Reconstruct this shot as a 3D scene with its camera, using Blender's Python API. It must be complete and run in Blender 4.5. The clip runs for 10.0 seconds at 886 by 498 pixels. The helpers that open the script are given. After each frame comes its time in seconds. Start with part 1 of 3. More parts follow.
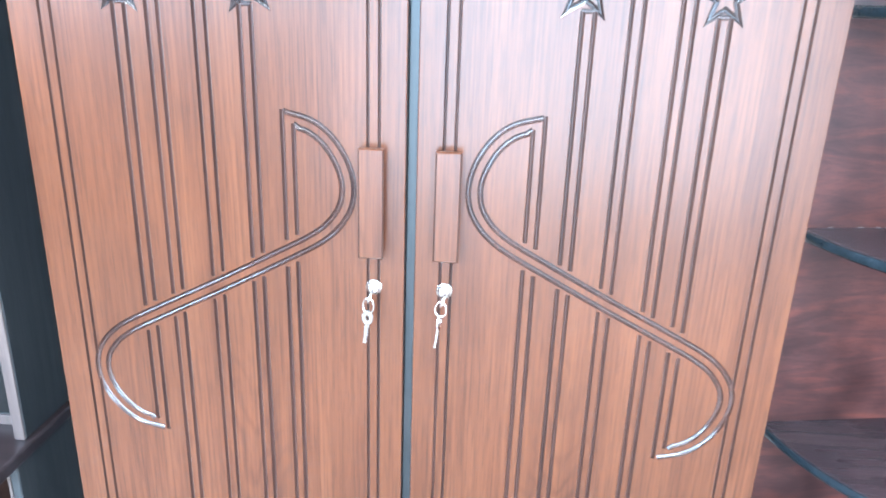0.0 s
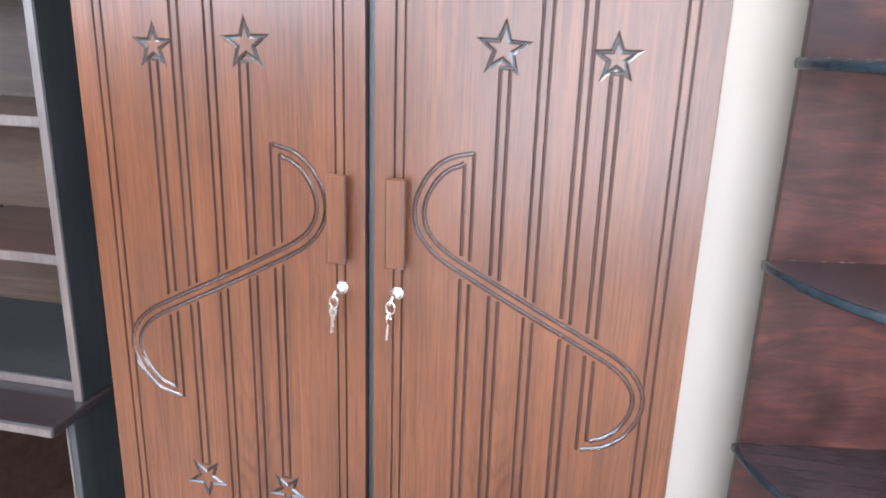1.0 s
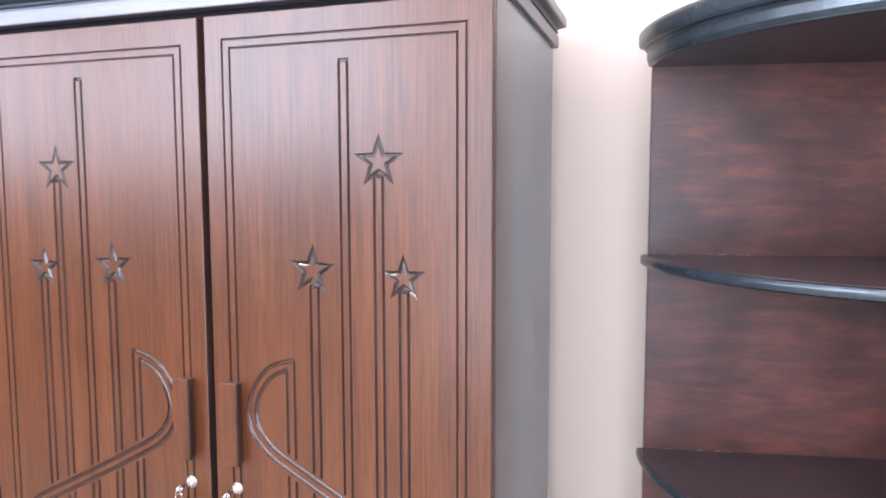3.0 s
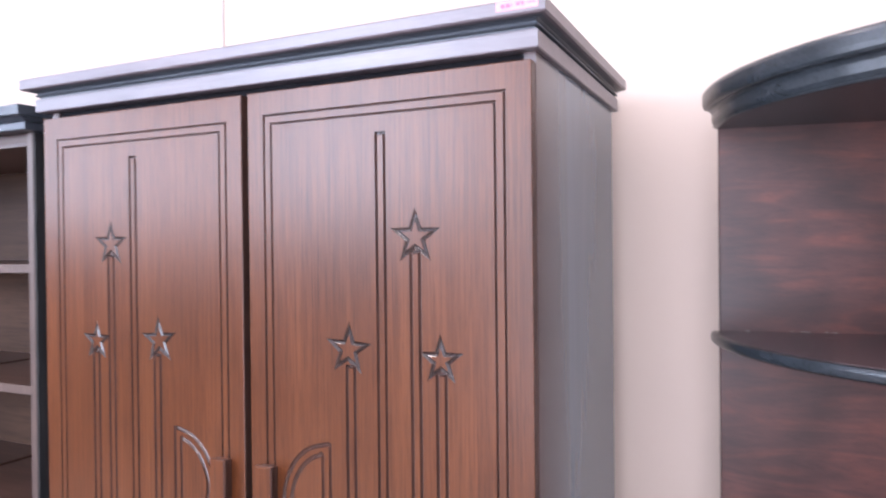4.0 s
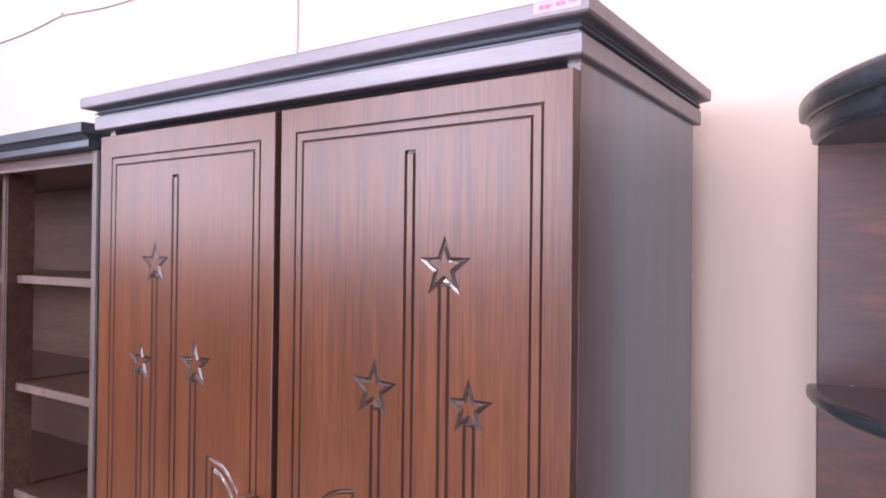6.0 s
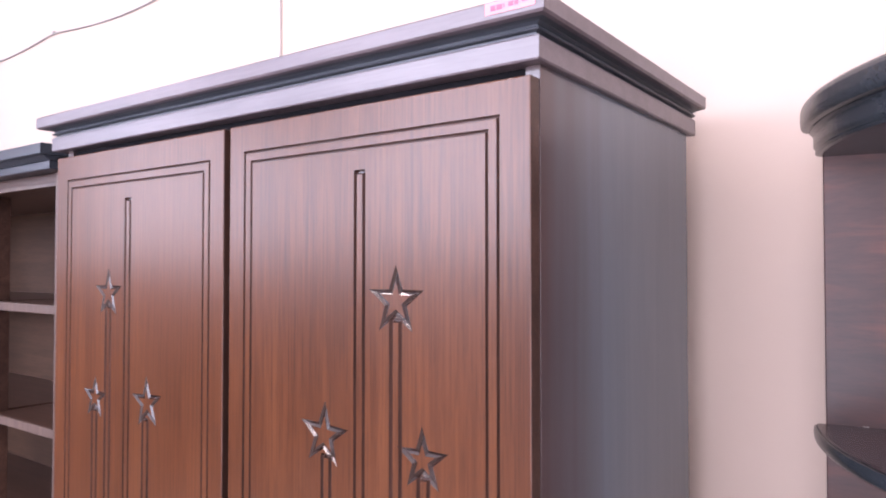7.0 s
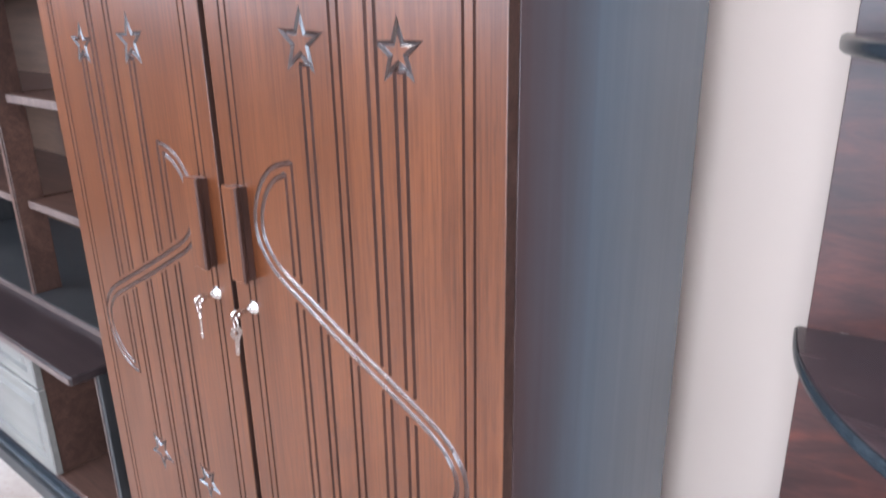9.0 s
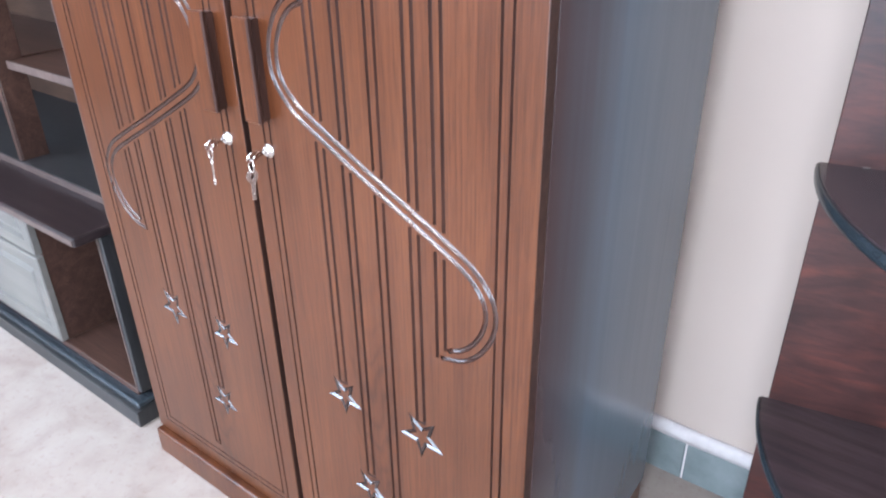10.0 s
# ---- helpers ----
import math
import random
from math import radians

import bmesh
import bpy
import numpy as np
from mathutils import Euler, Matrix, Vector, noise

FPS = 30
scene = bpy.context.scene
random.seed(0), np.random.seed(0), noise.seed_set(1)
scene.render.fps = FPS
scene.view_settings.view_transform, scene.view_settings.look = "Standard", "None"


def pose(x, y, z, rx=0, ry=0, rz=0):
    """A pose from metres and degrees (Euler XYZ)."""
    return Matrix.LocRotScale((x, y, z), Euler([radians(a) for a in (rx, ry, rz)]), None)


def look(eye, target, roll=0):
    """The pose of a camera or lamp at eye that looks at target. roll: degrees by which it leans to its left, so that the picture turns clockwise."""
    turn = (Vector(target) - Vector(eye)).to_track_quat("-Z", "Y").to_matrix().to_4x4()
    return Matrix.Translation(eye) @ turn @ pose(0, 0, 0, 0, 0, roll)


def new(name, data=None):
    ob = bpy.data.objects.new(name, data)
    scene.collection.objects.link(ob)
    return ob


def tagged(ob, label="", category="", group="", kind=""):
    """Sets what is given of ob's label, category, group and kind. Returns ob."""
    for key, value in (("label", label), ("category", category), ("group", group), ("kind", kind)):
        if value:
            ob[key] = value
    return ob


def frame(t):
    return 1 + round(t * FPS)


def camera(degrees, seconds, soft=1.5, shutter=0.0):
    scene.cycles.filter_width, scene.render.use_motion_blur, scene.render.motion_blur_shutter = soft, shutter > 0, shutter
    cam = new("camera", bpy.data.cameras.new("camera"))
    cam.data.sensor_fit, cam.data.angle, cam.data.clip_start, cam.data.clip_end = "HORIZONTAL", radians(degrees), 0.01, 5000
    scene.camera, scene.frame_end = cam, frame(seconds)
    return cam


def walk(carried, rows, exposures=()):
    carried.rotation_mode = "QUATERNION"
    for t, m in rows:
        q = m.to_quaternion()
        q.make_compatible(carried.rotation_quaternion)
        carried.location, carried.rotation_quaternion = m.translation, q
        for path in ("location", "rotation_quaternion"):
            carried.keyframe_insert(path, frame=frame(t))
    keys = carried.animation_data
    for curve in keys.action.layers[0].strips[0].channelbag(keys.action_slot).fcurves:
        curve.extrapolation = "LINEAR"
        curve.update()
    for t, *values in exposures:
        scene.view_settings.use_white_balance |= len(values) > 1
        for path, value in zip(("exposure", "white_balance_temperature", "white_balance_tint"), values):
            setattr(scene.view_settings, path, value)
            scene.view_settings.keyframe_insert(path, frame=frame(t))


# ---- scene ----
cam = camera(63.9, 10.0, 1.9, 0.4)
PATH = [
    (0, (0.114, -0.892, 1.259), (0.009, 0.997, 0.61), 2.0),
    (0.5, (0.18, -0.995, 1.271), (0.075, 0.911, 0.674), 1.4),
    (1, (0.362, -1.061, 1.296), (-0.027, 0.817, 0.729), 1.8),
    (1.5, (0.455, -1.127, 1.297), (0.009, 0.761, 0.811), 0.2),
    (2, (0.59, -1.188, 1.322), (0.181, 0.698, 0.796), -1.1),
    (2.5, (0.721, -1.12, 1.381), (0.185, 0.789, 1.119), 0.0),
    (3.8, (0.82, -0.96, 1.449), (0.078, 0.896, 1.361), -1.6),
    (4, (0.833, -0.949, 1.45), (-0.014, 0.862, 1.435), -0.6),
    (4.5, (0.876, -0.904, 1.458), (-0.07, 0.858, 1.498), -0.5),
    (5, (0.878, -0.874, 1.466), (-0.117, 0.86, 1.519), -0.9),
    (5.5, (0.875, -0.844, 1.467), (-0.201, 0.842, 1.482), 0.3),
    (7, (0.89, -0.659, 1.503), (-0.282, 0.961, 1.551), -0.0),
    (7.5, (0.915, -0.607, 1.49), (-0.278, 0.998, 1.492), -0.5),
    (8, (0.927, -0.585, 1.443), (-0.286, 0.983, 1.182), -2.0),
    (8.5, (0.927, -0.584, 1.369), (-0.295, 0.926, 0.892), -1.5),
    (9, (0.924, -0.588, 1.324), (-0.275, 0.875, 0.675), -1.0),
    (9.5, (0.909, -0.596, 1.283), (-0.223, 0.826, 0.448), -1.4),
    (10, (0.881, -0.638, 1.255), (-0.195, 0.762, 0.317), -0.9),
]
EXPO = [(0.0, 1.2, 4750, -6), (0.3, 1.25, 4750, -6), (0.6, 1.1, 4950, -4), (0.9, 0.66, 5400, 0), (1.2, 0.48, 5500, 2), (2.0, 0.42, 5550, 3), (2.7, 0.22, 5700, 8), (3.8, -0.10, 5900, 17), (4.0, -0.14, 5950, 19), (4.5, -0.39, 6200, 27), (5.5, -0.28, 6300, 29), (7.0, -0.27, 6300, 29), (7.6, -0.04, 6200, 23), (8.0, 0.24, 6050, 16), (8.5, 0.15, 5700, 10), (9.2, 0.27, 5550, 7), (10.0, 0.23, 5450, 6)]
walk(cam, [(t, look(eye, target, roll)) for t, eye, target, roll in PATH], EXPO)

# ---- light ----
CEIL = 3.6
world = bpy.data.worlds.new("world")
scene.world = world
world.use_nodes = True
wn = world.node_tree.nodes
sky = wn.new("ShaderNodeTexSky")
sky.sky_type = "NISHITA"
sky.sun_disc = False
sky.sun_elevation, sky.sun_rotation = radians(48), radians(20)
world.node_tree.links.new(sky.outputs[0], wn["Background"].inputs[0])
wn["Background"].inputs[1].default_value = 0.12

sun = new("sun", bpy.data.lights.new("sun", "SUN"))
sun.data.energy, sun.data.angle, sun.data.color = 2.0, radians(0.6), (1.0, 0.95, 0.88)
sun.matrix_world = look((4, 12, 14), (0, 0, 0))


def area(name, eye, target, size_x, size_y, watts, colour):
    ob = new(name, bpy.data.lights.new(name, "AREA"))
    ob.data.shape, ob.data.size, ob.data.size_y = "RECTANGLE", size_x, size_y
    ob.data.energy, ob.data.color = watts, colour
    ob.matrix_world = look(eye, target)
    return ob


# daylight in the open shop entrance and the windows, and the tube lamps under the ceiling
DAY = (0.90, 0.935, 1.0)
SHADE = (0.79, 0.885, 1.0)
area("entrance_daylight", (0.75, -3.96, 1.58), (0.75, 0, 1.58), 3.1, 3.0, 285, DAY)
area("front_window_daylight", (-2.2, -3.96, 2.5), (-2.2, 0, 2.5), 2.25, 1.75, 250, SHADE)
area("west_window_daylight", (-3.37, -2.75, 2.1), (0, -2.75, 2.1), 2.3, 1.1, 84, SHADE)
area("east_window_daylight", (3.37, -1.3, 2.1), (0, -1.3, 2.1), 1.9, 1.1, 52, DAY)
TUBES = ((-1.1, -0.68), (0.75, -1.3), (0.0, -2.7))
for tx, ty in TUBES:
    area("tube_light", (tx, ty, CEIL - 0.12), (tx, ty, 0), 1.15, 0.05, 18, (1.0, 0.86, 0.77))
area("wall_tube_light", (-2.15, 0.55, 2.92), (-2.15, -0.6, 1.8), 1.15, 0.05, 2, (1.0, 0.92, 0.87))


# ---- materials ----
class Mat:
    """A node material with a few short-hands."""

    def __init__(self, name, rough=0.5, metal=0.0, spec=0.5, coat=0.0):
        self.m = bpy.data.materials.new(name)
        self.m.use_nodes = True
        self.nt = self.m.node_tree
        self.b = self.nt.nodes["Principled BSDF"]
        self.b.inputs["Roughness"].default_value = rough
        self.b.inputs["Metallic"].default_value = metal
        self.b.inputs["Specular IOR Level"].default_value = spec
        self.b.inputs["Coat Weight"].default_value = coat
        self.b.inputs["Coat Roughness"].default_value = 0.12

    def node(self, kind, **sets):
        n = self.nt.nodes.new(kind)
        for k, v in sets.items():
            n.inputs[k].default_value = v
        return n

    def link(self, a, b):
        self.nt.links.new(a, b)

    def coords(self, scale=(1, 1, 1)):
        tc = self.nt.nodes.new("ShaderNodeTexCoord")
        mp = self.nt.nodes.new("ShaderNodeMapping")
        mp.inputs["Scale"].default_value = scale
        self.link(tc.outputs["Object"], mp.inputs[0])
        return mp.outputs[0]

    def noise(self, scale, coords, detail=4.0, rough=0.6, distort=0.0):
        n = self.node("ShaderNodeTexNoise", Scale=scale, Detail=detail, Roughness=rough, Distortion=distort)
        self.link(coords, n.inputs["Vector"])
        return n.outputs["Fac"]

    def ramp(self, fac, stops):
        r = self.nt.nodes.new("ShaderNodeValToRGB")
        e = r.color_ramp.elements
        while len(e) < len(stops):
            e.new(0.5)
        for el, (p, c) in zip(e, stops):
            el.position, el.color = p, (*c, 1)
        self.link(fac, r.inputs[0])
        return r.outputs[0]

    def mix(self, a, b, fac, how="MIX"):
        n = self.nt.nodes.new("ShaderNodeMix")
        n.data_type, n.blend_type = "RGBA", how
        for sock, v in ((n.inputs["Factor"], fac), (n.inputs[6], a), (n.inputs[7], b)):
            if isinstance(v, (int, float)):
                sock.default_value = v
            elif isinstance(v, tuple):
                sock.default_value = (*v, 1)
            else:
                self.link(v, sock)
        return n.outputs[2]

    def bump(self, height, strength, distance=0.001):
        n = self.node("ShaderNodeBump", Strength=strength, Distance=distance)
        self.link(height, n.inputs["Height"])
        self.link(n.outputs[0], self.b.inputs["Normal"])

    def colour(self, c):
        if isinstance(c, tuple):
            self.b.inputs["Base Color"].default_value = (*c, 1)
        else:
            self.link(c, self.b.inputs["Base Color"])
        return self

    def roughness(self, fac, lo, hi):
        n = self.node("ShaderNodeMapRange", **{"From Min": 0.0, "From Max": 1.0, "To Min": lo, "To Max": hi})
        self.link(fac, n.inputs[0])
        self.link(n.outputs[0], self.b.inputs["Roughness"])


def wood(name, dark, mid, light, rough, grain_axis=2, coat=0.0, strength=0.5, fine=1.0, spec=0.5, cloudy=0.72, ribbon=0.0, patchy=0.08, blotch=3.2):
    """Stained wood whose grain runs along one axis: cathedral figure, fine pores and cloudy stain."""
    m = Mat(name, rough, 0.0, spec, coat)
    s = [1.0, 1.0, 1.0]
    s[grain_axis] = 0.05
    v = m.coords(tuple(s))
    figure = m.noise(26, v, 3, 0.55, 0.0 if ribbon else 1.6)
    pores = m.noise(260 * fine, v, 3, 0.7)
    cloud = m.noise(blotch, m.coords(), 2, 0.45)
    base = m.ramp(figure, ((0.28, dark), (0.5, mid), (0.72, light)))
    pore_tint = m.ramp(pores, ((0.36, tuple(0.55 * c for c in mid)), (0.52, (1, 1, 1))))
    base = m.mix(base, pore_tint, 0.55 * strength, "MULTIPLY")
    stain = m.ramp(cloud, ((0.18, (cloudy, cloudy * 0.98, cloudy)), (0.80, (1.12, 1.07, 1.02))) if ribbon else ((0.32, (cloudy, cloudy * 0.98, cloudy)), (0.62, (1.08, 1.04, 1.0))))
    base = m.mix(base, stain, 0.8, "MULTIPLY")
    if ribbon:
        # thin darker growth lines close together, strong in some strips and faint in others
        s[grain_axis] = 0.018
        lines = m.ramp(m.noise(230, m.coords(tuple(s)), 3, 0.6), ((0.32, (0.42, 0.32, 0.28)), (0.60, (1.08, 1.08, 1.08))))
        s[grain_axis] = 0.25
        strips = m.ramp(m.noise(7, m.coords(tuple(s)), 2, 0.5), ((0.20, (0.05, 0.05, 0.05)), (0.80, (ribbon, ribbon, ribbon))))
        base = m.mix(base, lines, strips, "MULTIPLY")
        # cathedral arches down the inner board of each door's lower half
        place = m.node("ShaderNodeSeparateXYZ")
        m.link(m.coords(), place.inputs[0])

        def sums(op, a, b, c=None):
            n = m.node("ShaderNodeMath")
            n.operation = op
            for sock, val in zip(n.inputs, (a, b, c)):
                if val is None:
                    continue
                if isinstance(val, (int, float)):
                    sock.default_value = val
                else:
                    m.link(val, sock)
            return n.outputs[0]

        wobble = m.noise(16, m.coords((1, 1, 0.35)), 3, 0.5)
        beside = sums("ABSOLUTE", sums("SUBTRACT", sums("ABSOLUTE", sums("SUBTRACT", place.outputs[0], 0.02), None), 0.225), None)
        rise = sums("MULTIPLY_ADD", beside, -34.0, sums("MULTIPLY_ADD", wobble, 4.2, sums("MULTIPLY", place.outputs[2], 17.0)))
        arch = m.ramp(sums("PINGPONG", rise, 0.5), ((0.05, (0.50, 0.42, 0.38)), (0.30, (1.0, 1.0, 1.0))))
        inside = m.ramp(sums("MULTIPLY_ADD", wobble, 0.05, beside), ((0.045, (1, 1, 1)), (0.085, (0, 0, 0))))
        low = m.ramp(sums("MULTIPLY_ADD", wobble, 0.35, place.outputs[2]), ((0.70, (0.62, 0.62, 0.62)), (1.12, (0, 0, 0))))
        base = m.mix(base, arch, m.mix(inside, low, 1.0, "MULTIPLY"), "MULTIPLY")
    m.colour(base)
    if not ribbon:
        m.bump(pores, 0.02, 0.0004)
        m.roughness(cloud, rough * (1 - patchy), rough * (1 + patchy))
    return m.m


door_wood = wood("stained_door_wood", (0.079, 0.0252, 0.0093), (0.096, 0.0316, 0.0116), (0.113, 0.0387, 0.0145), 0.275, 2, 0.0, 0.45, 1.0, 0.37, 0.66, 1.0)
# dark stain of the carved grooves, reused as painted shade on the handle sides
groove_wood = wood("groove_stain_and_side_shade", (0.038, 0.018, 0.013), (0.052, 0.024, 0.017), (0.066, 0.030, 0.021), 0.42, 2, 0.0, 0.5, 1.0, 0.35)
# matte near-black that stands in for the shade between cornice and doors
gap_black = wood("shaded_gap_black", (0.006, 0.006, 0.007), (0.009, 0.009, 0.011), (0.012, 0.012, 0.015), 0.9, 0, 0.0, 0.3, 1.0, 0.1)
star_wood = wood("dark_star_stain", (0.016, 0.008, 0.006), (0.022, 0.010, 0.008), (0.030, 0.013, 0.010), 0.15, 2, 0.3, 0.3, 1.0, 0.6)
curve_wood = wood("glossy_brown_carving", (0.03, 0.012, 0.008), (0.042, 0.017, 0.011), (0.056, 0.022, 0.014), 0.17, 2, 0.3, 0.3, 1.0, 0.8)
slate_wood = wood("slate_blue_cornice_lacquer", (0.036, 0.043, 0.054), (0.044, 0.053, 0.066), (0.053, 0.062, 0.078), 0.3, 0, 0.0, 0.3)
cornice_wood = wood("dark_cornice_wood", (0.092, 0.075, 0.086), (0.112, 0.092, 0.105), (0.132, 0.110, 0.125), 0.34, 0, 0.0, 0.3, 1.0, 0.8)
side_wood = Mat("slate_grey_side_panel", 0.23, spec=0.5)
_c = side_wood.coords()
_s = side_wood.coords((1, 1, 0.06))
_slate = side_wood.ramp(side_wood.noise(30, _s, 4, 0.6, 0.8), ((0.35, (0.090, 0.109, 0.131)), (0.65, (0.098, 0.117, 0.140))))
# brown along the panel's front edge, fading unevenly into the slate
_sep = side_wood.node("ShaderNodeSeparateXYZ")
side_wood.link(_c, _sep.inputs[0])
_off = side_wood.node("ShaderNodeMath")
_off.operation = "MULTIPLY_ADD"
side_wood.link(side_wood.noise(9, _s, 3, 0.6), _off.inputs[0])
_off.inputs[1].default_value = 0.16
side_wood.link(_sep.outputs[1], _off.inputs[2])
_front_mask = side_wood.ramp(_off.outputs[0], ((0.10, (0.95, 0.95, 0.95)), (0.25, (0, 0, 0))))
side_wood.colour(side_wood.mix(_slate, (0.070, 0.042, 0.038), _front_mask))
side_wood.bump(side_wood.noise(240, _s, 3), 0.03, 0.0004)
side_wood.roughness(side_wood.noise(4, _c, 2), 0.19, 0.29)
rack_wood = wood("dark_mahogany", (0.046, 0.0180, 0.0158), (0.067, 0.0243, 0.0203), (0.105, 0.0317, 0.0225), 0.36, 0, 0.0, 0.3, 1.0, 0.36, 0.34, 0.0, 0.3, 7.0)
rack_shelf = wood("slate_brown_shelf_lacquer", (0.044, 0.030, 0.032), (0.056, 0.037, 0.039), (0.068, 0.044, 0.045), 0.25, 0, 0.0, 0.3, 1.0, 0.6, 0.7, 0.0, 0.1, 6.0)
rack_edge = wood("black_brown_edge", (0.021, 0.026, 0.031), (0.026, 0.032, 0.038), (0.032, 0.039, 0.046), 0.25, 0, 0.0, 0.5, 1.0, 0.6)
book_wood = wood("walnut_bookcase_wood", (0.047, 0.024, 0.0175), (0.065, 0.034, 0.025), (0.088, 0.047, 0.035), 0.36, 0, 0.0, 0.7, 1.0, 0.35)
book_back = wood("brown_back_board", (0.040, 0.0205, 0.0125), (0.053, 0.028, 0.0172), (0.070, 0.0372, 0.0235), 0.5, 0, 0.0, 0.5, 1.0, 0.3)
book_dark = wood("black_brown_side_board", (0.022, 0.022, 0.022), (0.029, 0.028, 0.028), (0.038, 0.036, 0.035), 0.42, 2)
ledge_wood = wood("dark_ledge_wood", (0.022, 0.015, 0.015), (0.030, 0.020, 0.020), (0.040, 0.027, 0.026), 0.3, 0)
edge_band = wood("pale_edge_banding", (0.074, 0.050, 0.042), (0.095, 0.065, 0.055), (0.12, 0.084, 0.070), 0.42, 2)
cream_wood = wood("cream_grey_panel_wood", (0.14, 0.13, 0.115), (0.155, 0.143, 0.126), (0.17, 0.157, 0.14), 0.45, 0, 0.0, 0.1)

wall_paint = Mat("cream_white_wall_paint", 0.75, spec=0.3)
_c = wall_paint.coords()
_n1, _n2 = wall_paint.noise(1.3, _c, 4, 0.55), wall_paint.noise(90, _c, 3)
wall_paint.colour(wall_paint.ramp(_n1, ((0.3, (0.512, 0.412, 0.345)), (0.65, (0.537, 0.434, 0.366)))))
wall_paint.bump(_n2, 0.15, 0.001)
ceiling_paint = Mat("white_ceiling_paint", 0.8, spec=0.3)
ceiling_paint.colour(ceiling_paint.ramp(ceiling_paint.noise(2, ceiling_paint.coords()), ((0.3, (0.74, 0.73, 0.72)), (0.7, (0.82, 0.81, 0.80)))))
far_paint = Mat("white_wall_paint", 0.8, spec=0.3)
far_paint.colour(far_paint.ramp(far_paint.noise(1.5, far_paint.coords()), ((0.3, (0.64, 0.62, 0.62)), (0.7, (0.74, 0.72, 0.72)))))

west_paint = Mat("brown_wall_paint", 0.7, spec=0.3)
west_paint.colour(west_paint.ramp(west_paint.noise(1.5, west_paint.coords()), ((0.3, (0.12, 0.085, 0.07)), (0.7, (0.17, 0.12, 0.10)))))

ground_mat = Mat("grey_worn_concrete", 0.85, spec=0.3)
_c = ground_mat.coords()
ground_mat.colour(ground_mat.ramp(ground_mat.noise(0.8, _c, 5), ((0.3, (0.15, 0.145, 0.14)), (0.7, (0.21, 0.205, 0.20)))))
ground_mat.bump(ground_mat.noise(40, _c, 3), 0.2, 0.003)

floor_mat = Mat("mottled_cream_mosaic_floor", 0.35)
_c = floor_mat.coords()
_a, _b, _d = floor_mat.noise(7, _c, 5, 0.6, 0.5), floor_mat.noise(55, _c, 4, 0.7), floor_mat.noise(160, _c, 2)
_base = floor_mat.ramp(_a, ((0.3, (0.29, 0.225, 0.192)), (0.5, (0.355, 0.292, 0.252)), (0.7, (0.39, 0.332, 0.29))))
_spk = floor_mat.ramp(_b, ((0.33, (0.72, 0.55, 0.50)), (0.45, (1, 1, 1)), (0.75, (1.05, 1.03, 0.98))))
floor_mat.colour(floor_mat.mix(_base, _spk, 0.4, "MULTIPLY"))
floor_mat.bump(_d, 0.05, 0.0005)
floor_mat.roughness(_a, 0.25, 0.5)

tile_mat = Mat("grey_green_skirting_tile", 0.25)
_c = tile_mat.coords()
tile_mat.colour(tile_mat.ramp(tile_mat.noise(14, _c, 5), ((0.3, (0.16, 0.185, 0.185)), (0.7, (0.25, 0.275, 0.27)))))
tile_mat.bump(tile_mat.noise(60, _c), 0.08)
mortar = Mat("pinkish_white_mortar", 0.8)
mortar.colour(mortar.ramp(mortar.noise(30, mortar.coords()), ((0.3, (0.58, 0.52, 0.50)), (0.7, (0.72, 0.66, 0.64)))))
pvc = Mat("white_pvc", 0.45)
pvc.colour(pvc.ramp(pvc.noise(9, pvc.coords()), ((0.3, (0.58, 0.545, 0.535)), (0.7, (0.66, 0.62, 0.61)))))
cable_mat = Mat("grey_cable_sheath", 0.5)
cable_mat.colour(cable_mat.ramp(cable_mat.noise(20, cable_mat.coords()), ((0.3, (0.22, 0.20, 0.20)), (0.7, (0.32, 0.30, 0.29)))))
nickel = Mat("bright_nickel", 0.22, 1.0)
nickel.colour(nickel.ramp(nickel.noise(40, nickel.coords()), ((0.3, (0.66, 0.63, 0.60)), (0.7, (0.80, 0.78, 0.75)))))
nickel.roughness(nickel.noise(150, nickel.coords()), 0.15, 0.35)
sticker_mat = Mat("pink_price_paper", 0.6)
sticker_mat.colour(sticker_mat.ramp(sticker_mat.noise(60, sticker_mat.coords()), ((0.3, (0.62, 0.23, 0.26)), (0.7, (0.68, 0.28, 0.31)))))
ink = Mat("dark_red_ink", 0.7)
ink.colour((0.42, 0.10, 0.17))
glass = Mat("clear_window_glass", 0.02)
glass.b.inputs["Transmission Weight"].default_value = 1.0
glass.colour((0.95, 0.97, 0.97))
alu = Mat("grey_aluminium_frame", 0.4, 0.8)
alu.colour(alu.ramp(alu.noise(30, alu.coords()), ((0.3, (0.42, 0.42, 0.43)), (0.7, (0.52, 0.52, 0.53)))))
lamp_glow = Mat("lit_tube_glass", 0.4)
lamp_glow.colour((0.9, 0.9, 0.88))
lamp_glow.b.inputs["Emission Color"].default_value = (1.0, 0.94, 0.87, 1)
lamp_glow.b.inputs["Emission Strength"].default_value = 9.0


def M(m):
    return m.m if isinstance(m, Mat) else m


# ---- mesh helpers ----
def part(name, bm, material, parent=None, label="", smooth=False):
    """Links a bmesh as one mesh object, under a thing or a part where one is given."""
    me = bpy.data.meshes.new(name)
    bmesh.ops.recalc_face_normals(bm, faces=bm.faces[:])
    bm.to_mesh(me)
    bm.free()
    me.materials.append(M(material))
    if smooth:
        for p in me.polygons:
            p.use_smooth = True
    ob = new(name, me)
    if parent is not None:
        ob.parent = parent
    if label:
        ob["label"] = label
    return ob


def thing(name, label, category, group="", kind=""):
    return tagged(new(name), label, category, group, kind)


